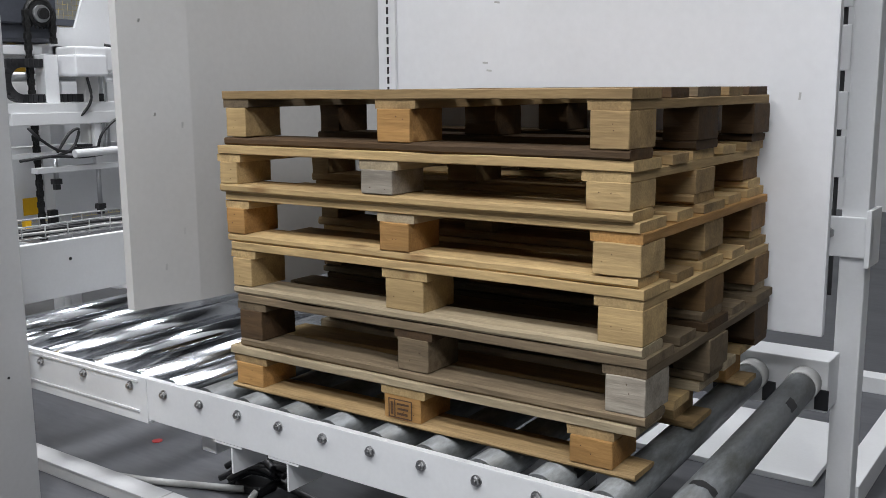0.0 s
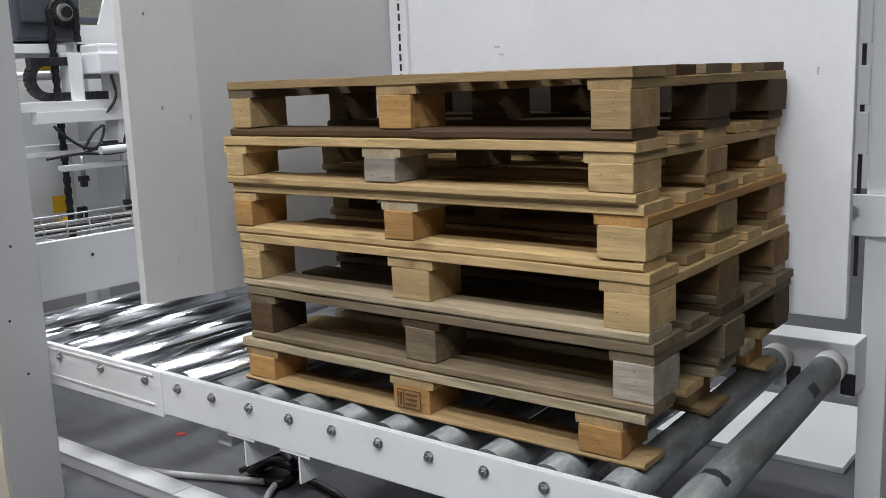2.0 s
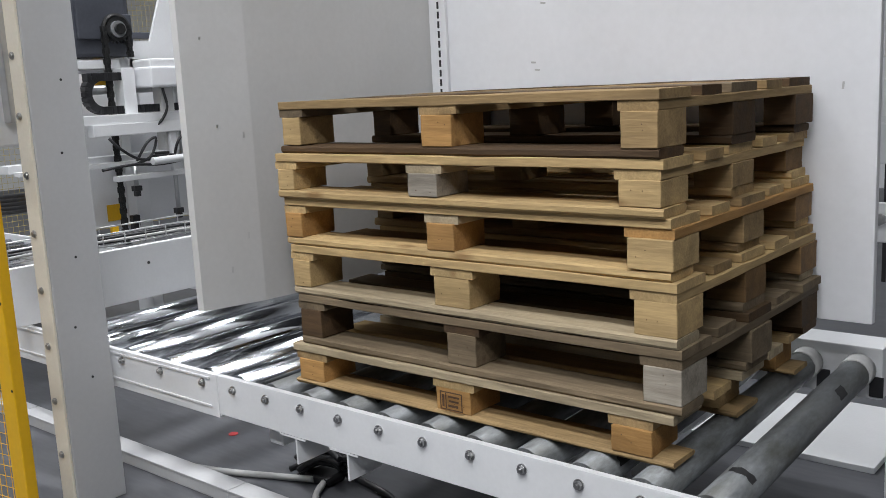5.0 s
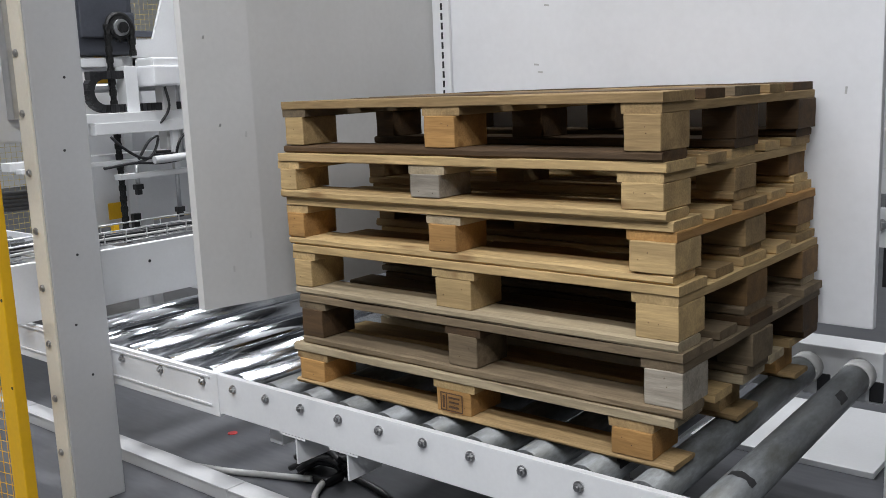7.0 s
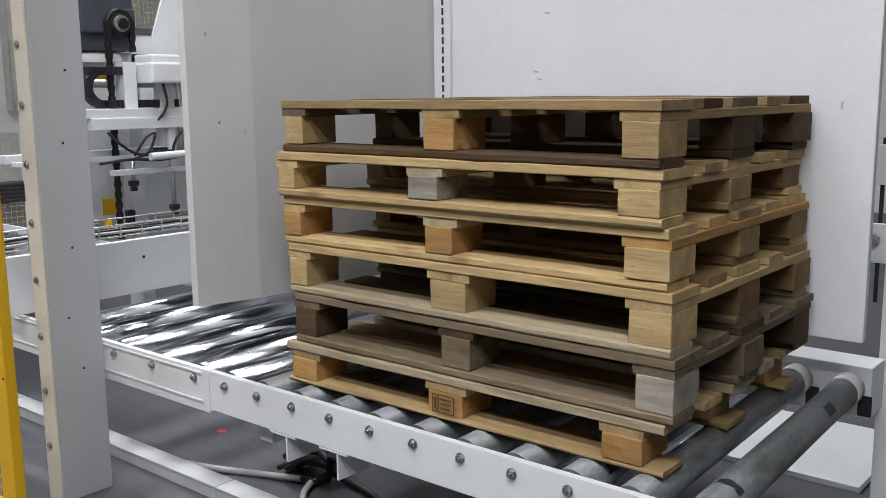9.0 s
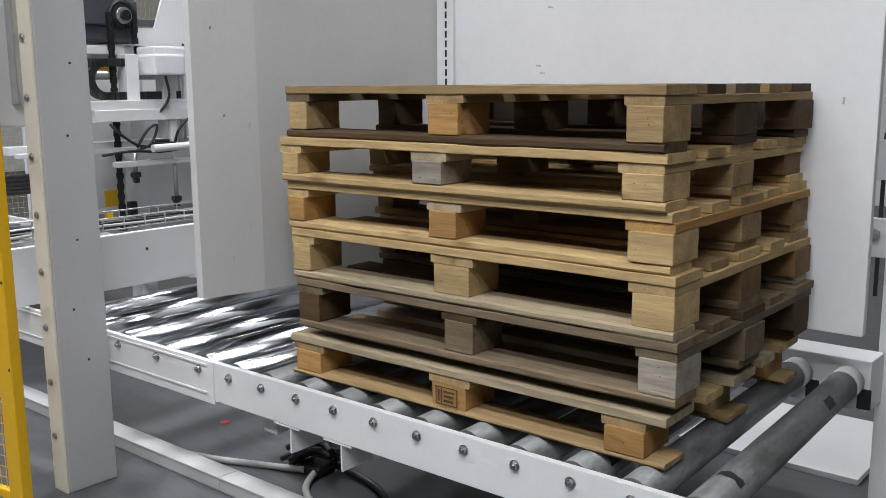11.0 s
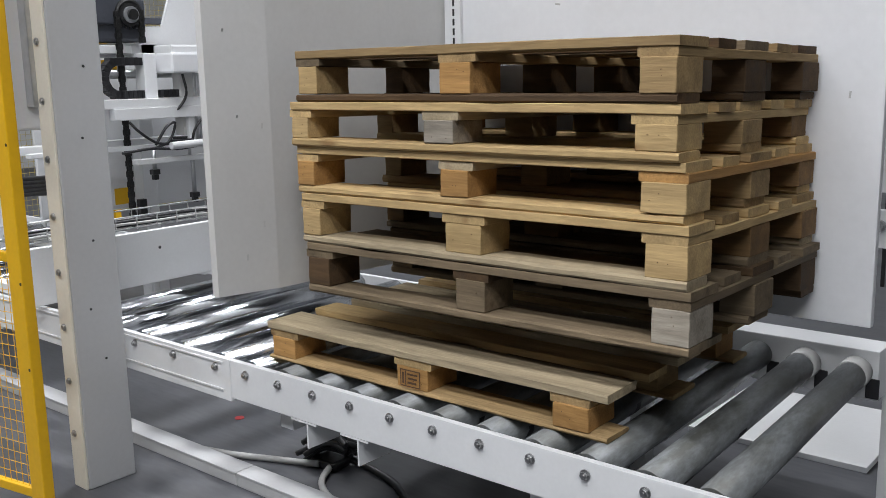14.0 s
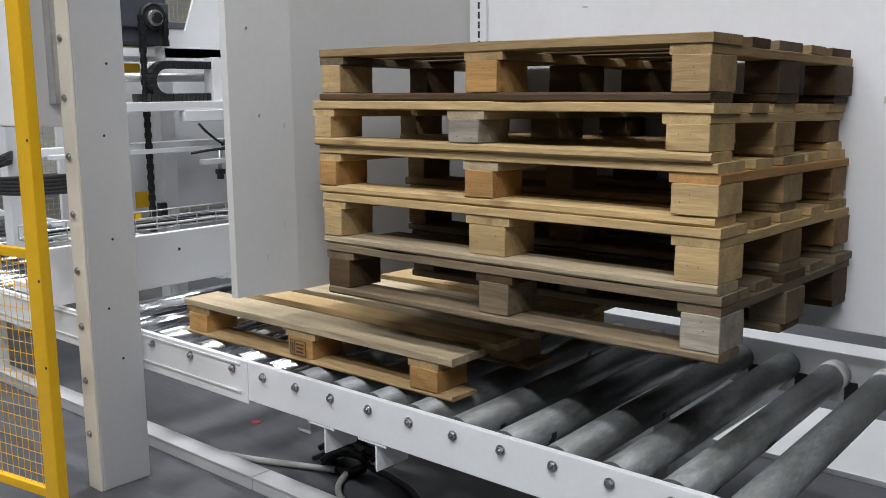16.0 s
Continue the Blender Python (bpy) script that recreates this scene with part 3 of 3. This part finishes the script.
for fx in (-0.95, -0.32):
    fk = thing("lifting_fork", "pale steel lifting fork reaching under the raised pallets", "fork", pose(fx, 0, 0.735), "lifting forks")
    part("tine", box(-0.07, 0.07, 0.16, PY - 0.002, 0, 0.012, 0.003), ALU, fk)
    part("heel", box(-0.05, 0.05, PY - 0.02, PY - 0.004, -0.02, 0.0, 0.003), BLACK, fk)
    FORKS.append(fk)


# ---- lifting unit behind the gate ----
MX = -4.0
UNIT = (0, -0.050, 0.024)
unit = thing("lifting_unit", "white steel lifting unit with geared motor and roller chain", "machine", pose(*UNIT))
part("motor", bx(bx(box(MX - 0.25, MX - 0.04, 1.02, 1.40, 1.565, 1.95, 0.02), MX - 0.05, MX - 0.02, 1.06, 1.36, 1.66, 1.92, 0.01), MX - 0.05, MX - 0.01, 1.33, 1.39, 1.64, 1.80, 0.006), MOTOR, unit, "dark grey geared motor")
bm = bmesh.new()
cyl(bm, (MX - 0.02, 1.282, 1.715), (MX + 0.012, 1.282, 1.715), 0.066, 32)
for k in range(20):
    a = k * math.tau / 20
    q = Vector((0, math.cos(a), math.sin(a)))
    cyl(bm, Vector((MX - 0.004, 1.282, 1.715)) + q * 0.064, Vector((MX - 0.004, 1.282, 1.715)) + q * 0.082, 0.008, 6, 0.004)
cyl(bm, (MX + 0.012, 1.282, 1.715), (MX + 0.05, 1.282, 1.715), 0.03, 20)
part("sprocket", bm, CHAIN, unit, "dark oiled chain sprocket")
part("sprocket_hub", cyl(bmesh.new(), (MX + 0.0121, 1.282, 1.715), (MX + 0.03, 1.282, 1.715), 0.046, 20), ALU, unit, "bright steel hub", True)


def chain_links(y, z0, z1, x):
    bm = bmesh.new()
    k, z = 0, z0
    while z < z1:
        w = 0.013 if k % 2 else 0.018
        bx(bm, x - 0.012, x - 0.006, y - w, y + w, z, z + 0.034, 0.004)
        bx(bm, x + 0.006, x + 0.012, y - w, y + w, z, z + 0.034, 0.004)
        cyl(bm, (x - 0.014, y, z + 0.017), (x + 0.014, y, z + 0.017), 0.008, 8)
        z += 0.03
        k += 1
    return bm


tagged(part("drive_chain", chain_links(1.205, 0.5, 1.715, MX), CHAIN, unit, "black oiled roller chain"), kind="stuff")
tagged(part("drive_chain", chain_links(1.355, 1.56, 1.715, MX), CHAIN, unit, "black oiled roller chain"), kind="stuff")
part("chain_arc", tube(bmesh.new(), [(MX, 1.282 + 0.077 * math.cos(a * 0.3926), 1.715 + 0.077 * math.sin(a * 0.3926)) for a in range(9)], 0.013, 6), CHAIN, unit)
part("upper_beam", box(MX - 0.3, MX - 0.1, 0.5, 2.6, 1.48, 1.558, 0.004), WHITE, unit)
part("upper_beam", box(MX - 0.099, MX - 0.03, 0.7, 1.30, 1.50, 1.548, 0.004), WHITE, unit)
bm = bmesh.new()
prof = [(1.41, 1.50), (1.95, 1.50), (1.95, 2.4), (1.72, 2.1), (1.56, 1.66), (1.41, 1.655)]
for sx in (MX - 0.12, MX - 0.10):
    bm.faces.new([bm.verts.new((sx, y, z)) for y, z in prof])
bm.verts.ensure_lookup_table()
for k in range(6):
    bm.faces.new((bm.verts[k], bm.verts[(k + 1) % 6], bm.verts[6 + (k + 1) % 6], bm.verts[6 + k]))
part("gusset", bm, WHITE, unit, "white triangular gusset plate")
part("tray", box(MX - 0.06, MX + 0.12, 0.95, 2.3, 1.195, 1.245, 0.003), WHITE, unit, "white tray for the cable chain")
part("guide_bar", cyl(bmesh.new(), (MX - 0.05, 0.7, 1.385), (MX - 0.05, 2.3, 1.385), 0.026, 20), ALU, unit, "polished guide bar", True)
part("lower_beam", box(MX - 0.16, MX - 0.06, 0.6, 2.6, 0.965, 1.01, 0.003), WHITE, unit)
part("lower_beam", box(MX + 0.0, MX + 0.06, 0.6, 2.6, 0.955, 0.98, 0.003), WHITE, unit)
part("roof_rail", box(MX - 0.6, MX - 0.55, 0.9, 3.0, 1.70, 1.74, 0.003), MOTOR, unit, "dark grey roof rail")
part("guard_strip", box(MX - 0.66, MX - 0.64, 1.40, 2.2, 1.62, 1.68, 0.003), YELLOW, unit, "yellow guard strip")
part("rear_plate", box(MX - 0.5, MX - 0.47, 0.9, 2.8, 0.55, 1.5, 0.003), WHITE, unit, "white rear cover plate")
part("upright", box(MX - 0.46, MX - 0.36, 1.52, 1.62, -0.024, 1.48, 0.004), WHITE, unit)
part("upright", box(MX - 0.46, MX - 0.36, 0.55, 0.65, -0.024, 1.48, 0.004), WHITE, unit)
part("upright", box(MX - 0.46, MX - 0.36, 2.4, 2.5, -0.024, 2.6, 0.004), WHITE, unit)
part("warning_plate", box(MX - 0.34, MX - 0.335, 1.30, 1.42, 0.60, 0.70, 0.002), YELLOW, unit, "yellow warning plate")
part("warning_plate", box(MX - 0.30, MX - 0.295, 1.22, 1.36, 1.39, 1.47, 0.002), YELLOW, unit, "yellow warning plate")
part("foot_block", box(MX - 0.33, MX - 0.29, 1.44, 1.49, 0.5, 0.62, 0.004), BLACK, unit)
ch = thing("cable_chain", "black plastic cable chain lying on the white tray", "cable chain", pose(*UNIT))
rng = random.Random(5)


LINK = mesh_of("chain_link", box(-0.03, 0.03, -0.013, 0.013, -0.022, 0.022, 0.004), BLACK)


def chain_run(parent, y0, y1, z):
    y = y0
    while y < y1:
        piece("chain_link", LINK, parent, pose(MX + 0.03, y, z))
        y += 0.029


chain_run(ch, 1.13, 1.62, 1.27)
loop = thing("cable_chain", "black plastic cable chain bend of the gripper carriage", "cable chain", pose(*UNIT))
for k in range(13):
    a = math.pi / 2 + k * math.pi / 12
    piece("chain_link", LINK, loop, pose(MX + 0.03, 1.13 + 0.092 * math.cos(a), 1.362 + 0.092 * math.sin(a), math.degrees(a) + 90))
for k in range(4):
    piece("chain_link", LINK, loop, pose(MX + 0.0315, 1.15 + 0.029 * k, 1.455))
carriage = thing("gripper_carriage", "white gripper carriage with hanging cylinders and hoses", "machine", pose(*UNIT))
part("drive_box", box(MX - 0.02, MX + 0.16, 1.372, 1.62, 1.41, 1.545, 0.012), WHITE, carriage, "white drive box")
part("lower_box", box(MX + 0.0, MX + 0.18, 1.36, 1.56, 1.385, 1.50, 0.012), PANEL, carriage)
part("upright", box(MX + 0.0, MX + 0.08, 1.475, 1.56, 1.02, 1.39, 0.004), GREYWHITE, carriage)
part("chain_bracket", box(MX - 0.02, MX + 0.07, 1.245, 1.325, 1.19, 1.50, 0.004), WHITE, carriage)
part("cross_arm", box(MX + 0.07, MX + 0.13, 1.0, 1.72, 1.13, 1.195, 0.004), WHITE, carriage)
chain_run(carriage, 1.053, 1.30, 1.454)
part("gripper_bar", box(MX + 0.07, MX + 0.13, 1.12, 1.75, 0.875, 0.905, 0.003), WHITE, carriage)
part("gripper_bar", cyl(bmesh.new(), (MX + 0.2, 1.3, 0.975), (MX + 0.2, 1.75, 0.985), 0.022, 14), WHITE, carriage)
for ry, z0 in ((1.507, 0.62), (1.245, 0.78), (1.70, 0.80)):
    part("cylinder_rod", cyl(bmesh.new(), (MX + 0.1, ry, z0 + 0.05), (MX + 0.1, ry, 0.95), 0.013, 12), ALU, carriage, "grey cylinder rod", True)
    part("gripper_tip", bx(box(MX + 0.08, MX + 0.12, ry - 0.024, ry + 0.024, z0 + 0.03, z0 + 0.06, 0.004), MX + 0.085, MX + 0.115, ry - 0.016, ry + 0.016, z0, z0 + 0.03, 0.004), BLACK, carriage, "black gripper tip")
part("hanger", box(MX + 0.085, MX + 0.115, 1.49, 1.53, 0.90, 1.13, 0.003), WHITE, carriage)
for i, pts in enumerate((
        [(MX + 0.14, 1.45, 1.38), (MX + 0.15, 1.46, 1.26), (MX + 0.12, 1.40, 1.17), (MX + 0.1, 1.34, 1.19)],
        [(MX + 0.14, 1.08, 1.12), (MX + 0.16, 1.13, 1.06), (MX + 0.14, 1.26, 0.99), (MX + 0.14, 1.42, 0.985)],
        [(MX + 0.12, 1.25, 0.98), (MX + 0.15, 1.31, 1.08), (MX + 0.15, 1.37, 1.1), (MX + 0.14, 1.33, 1.0), (MX + 0.14, 1.22, 0.96)],
        [(MX + 0.1, 1.507, 0.96), (MX + 0.14, 1.52, 1.07), (MX + 0.14, 1.62, 1.15), (MX + 0.12, 1.72, 1.17)],
        [(MX + 0.14, 1.02, 0.95), (MX + 0.16, 1.2, 0.965), (MX + 0.14, 1.4, 0.95), (MX + 0.14, 1.6, 0.97), (MX + 0.14, 1.75, 1.0)])):
    part("hose", tube(bmesh.new(), pts, 0.008), BLACK if i != 0 else CHAIN, carriage, "black air hose", True)
for ry in (1.60, 1.63, 1.66):
    part("guide_rail", box(MX - 0.02, MX, ry, ry + 0.012, 0.98, 1.40), ALU, carriage, "slim steel guide rail")
part("hose", tube(bmesh.new(), [(MX + 0.1, 1.60, 1.56), (MX + 0.14, 1.66, 1.54), (MX + 0.14, 1.69, 1.46), (MX + 0.12, 1.70, 1.30)], 0.008), BLACK, carriage, "black air hose", True)
part("valve_block", bx(box(MX + 0.1, MX + 0.17, 1.36, 1.48, 0.985, 1.005, 0.003), MX + 0.1, MX + 0.15, 1.38, 1.45, 1.005, 1.02, 0.003), BLACK, carriage)

# wire cable tray over the gate
tray = thing("wire_cable_tray", "galvanised wire cable tray carrying black cables", "cable tray", pose(0, -0.045, 0.012))
bm = bmesh.new()
for z in (0.745, 0.795):
    cyl(bm, (-2.68, -0.1, z), (-2.68, 1.3, z), 0.0035, 8)
    cyl(bm, (-2.88, -0.1, z), (-2.88, 1.3, z), 0.0035, 8)
for k in range(15):
    y = -0.1 + k * 0.1
    cyl(bm, (-2.68, y, 0.742), (-2.68, y, 0.795), 0.003, 8)
    cyl(bm, (-2.88, y, 0.742), (-2.88, y, 0.795), 0.003, 8)
    cyl(bm, (-2.68, y, 0.742), (-2.88, y, 0.742), 0.003, 8)
part("wire_frame", bm, ALU, tray)
part("bracket", box(-2.90, -2.631, 0.05, 0.09, 0.70, 0.738), WHITE, tray)
part("bracket", box(-2.90, -2.631, 1.05, 1.09, 0.70, 0.738), WHITE, tray)
for k in range(7):
    pts = [(-2.70 - 0.024 * k + rng.uniform(-0.01, 0.01), -0.1 + 0.2 * i, 0.752 + rng.uniform(0, 0.014)) for i in range(8)]
    part("cable", tube(bmesh.new(), pts, 0.006), BLACK if k % 3 else RUBBER, tray, "", True)
side_cables = thing("hanging_cables", "black cable bundle strung behind the post", "cables", pose(0, -0.045, 0.02))
for k in range(5):
    pts = [(-4.40, 0.60, 0.93 + 0.015 * k), (-3.9, 0.15 + 0.02 * k, 0.91 + 0.015 * k), (-3.4, -0.05, 0.90 + 0.012 * k), (-2.75, -0.13, 0.93 + 0.015 * k), (-2.07, -0.2, 1.0 + 0.012 * k)]
    part("cable", tube(bmesh.new(), pts, 0.009), BLACK, side_cables, "", True)

# ---- floor clutter ----
rope = solid("floor_cable", tube(bmesh.new(), [(-4.2, -0.030, 0.012), (-3.0, 0.110, 0.012), (-2.25, 0.070, 0.012), (-1.9, 0.130, 0.012), (-1.66, 0.220, 0.012), (-1.5, 0.270, 0.02)], 0.012), RUBBER, "pale grey cable lying loose on the floor", "cable", smooth=True)
solid("floor_cable", tube(bmesh.new(), [(-1.47, 0.310, 0.02), (-1.38, 0.170, 0.014), (-1.2, 0.090, 0.012), (-0.8, 0.020, 0.012)], 0.012), RUBBER, "pale grey cable lying loose on the floor", "cable", smooth=True)
solid("floor_cable", tube(bmesh.new(), [(-1.44, 0.370, 0.02), (-1.2, 0.330, 0.013), (-0.95, 0.190, 0.013), (-0.6, 0.070, 0.013)], 0.013), BLACK, "black cable lying loose on the floor", "cable", smooth=True)
tie = thing("cable_bundle", "black tangled cable bundle with ties on the floor", "cable bundle", pose(0, -0.03, 0))
for k in range(12):
    a = rng.uniform(-0.5, 0.9)
    c = Vector((-1.49 + rng.uniform(-0.03, 0.03), 0.345 + rng.uniform(-0.04, 0.04), 0.03 + 0.006 * k))
    d = Vector((math.cos(a), math.sin(a), rng.uniform(-0.1, 0.25))) * rng.uniform(0.06, 0.11)
    part("loop", tube(bmesh.new(), [c - d, c - d * 0.3 + Vector((0, 0, 0.03)), c + d * 0.4 + Vector((0.01, 0, 0.025)), c + d], 0.011), BLACK, tie, "", True)
part("core", box(-1.55, -1.43, 0.30, 0.39, 0.001, 0.035, 0.012), BLACK, tie)
solid("floor_mark", cyl(bmesh.new(), (-2.144, 0.421, 0.0005), (-2.144, 0.421, 0.003), 0.02, 16), RED, "small red adhesive dot on the floor", "marker")


# ---- motions ----
def lift(t):
    return 0.0 if t < 10.45 else min(0.1255, 0.0434 * (t - 10.45))


def drive(t):
    if t < 13.2:
        return 0.0
    return -0.29 * (t - 13.2) ** 2 / 0.3 / 2 * 1.0 if t < 13.5 else -0.0435 - 0.2735 * (t - 13.5)


def slide(t):
    return 0.0 if t < 13.6 else 0.155 * (t - 13.6)


def motions():
    up = [0, 4, 9.2, 10.2, 10.45, 10.6, 11, 11.5, 12, 12.5, 13, 13.2, 13.35, 13.5, 14, 16]
    for ob in (P1, P2, P3, P4, P5, *FORKS):
        m = ob.matrix_basis.copy()
        walk(ob, [(t, Matrix.Translation((0, 0, lift(t) + 0.64)) @ pose(0, 0, 0, -1.3 * lift(t) / 0.1255, 0, 0.9 * lift(t) / 0.1255) @ Matrix.Translation((0, 0, -0.64)) @ m) for t in up])
    go = [0, 6, 12, 13, 13.2, 13.3, 13.4, 13.5, 13.7, 14, 14.5, 15, 15.5, 16]
    m = P6.matrix_basis.copy()
    walk(P6, [(t, Matrix.Translation((drive(t), 0, 0)) @ m) for t in go])
    spin = [0, 6, 12, 13.2] + [13.3 + 0.15 * k for k in range(19)]
    for ob in ROLLERS:
        m = ob.matrix_basis.copy()
        walk(ob, [(t, m @ pose(0, 0, 0, 0, math.degrees(drive(t) / ROLL_R))) for t in spin])
    for ob, k in ((carriage, 1.0), (loop, 0.5)):
        walk(ob, [(t, pose(UNIT[0], UNIT[1] + k * slide(t), UNIT[2])) for t in (0, 6, 12, 13.4, 13.6, 13.7, 14, 14.5, 15, 15.5, 16)])


motions()
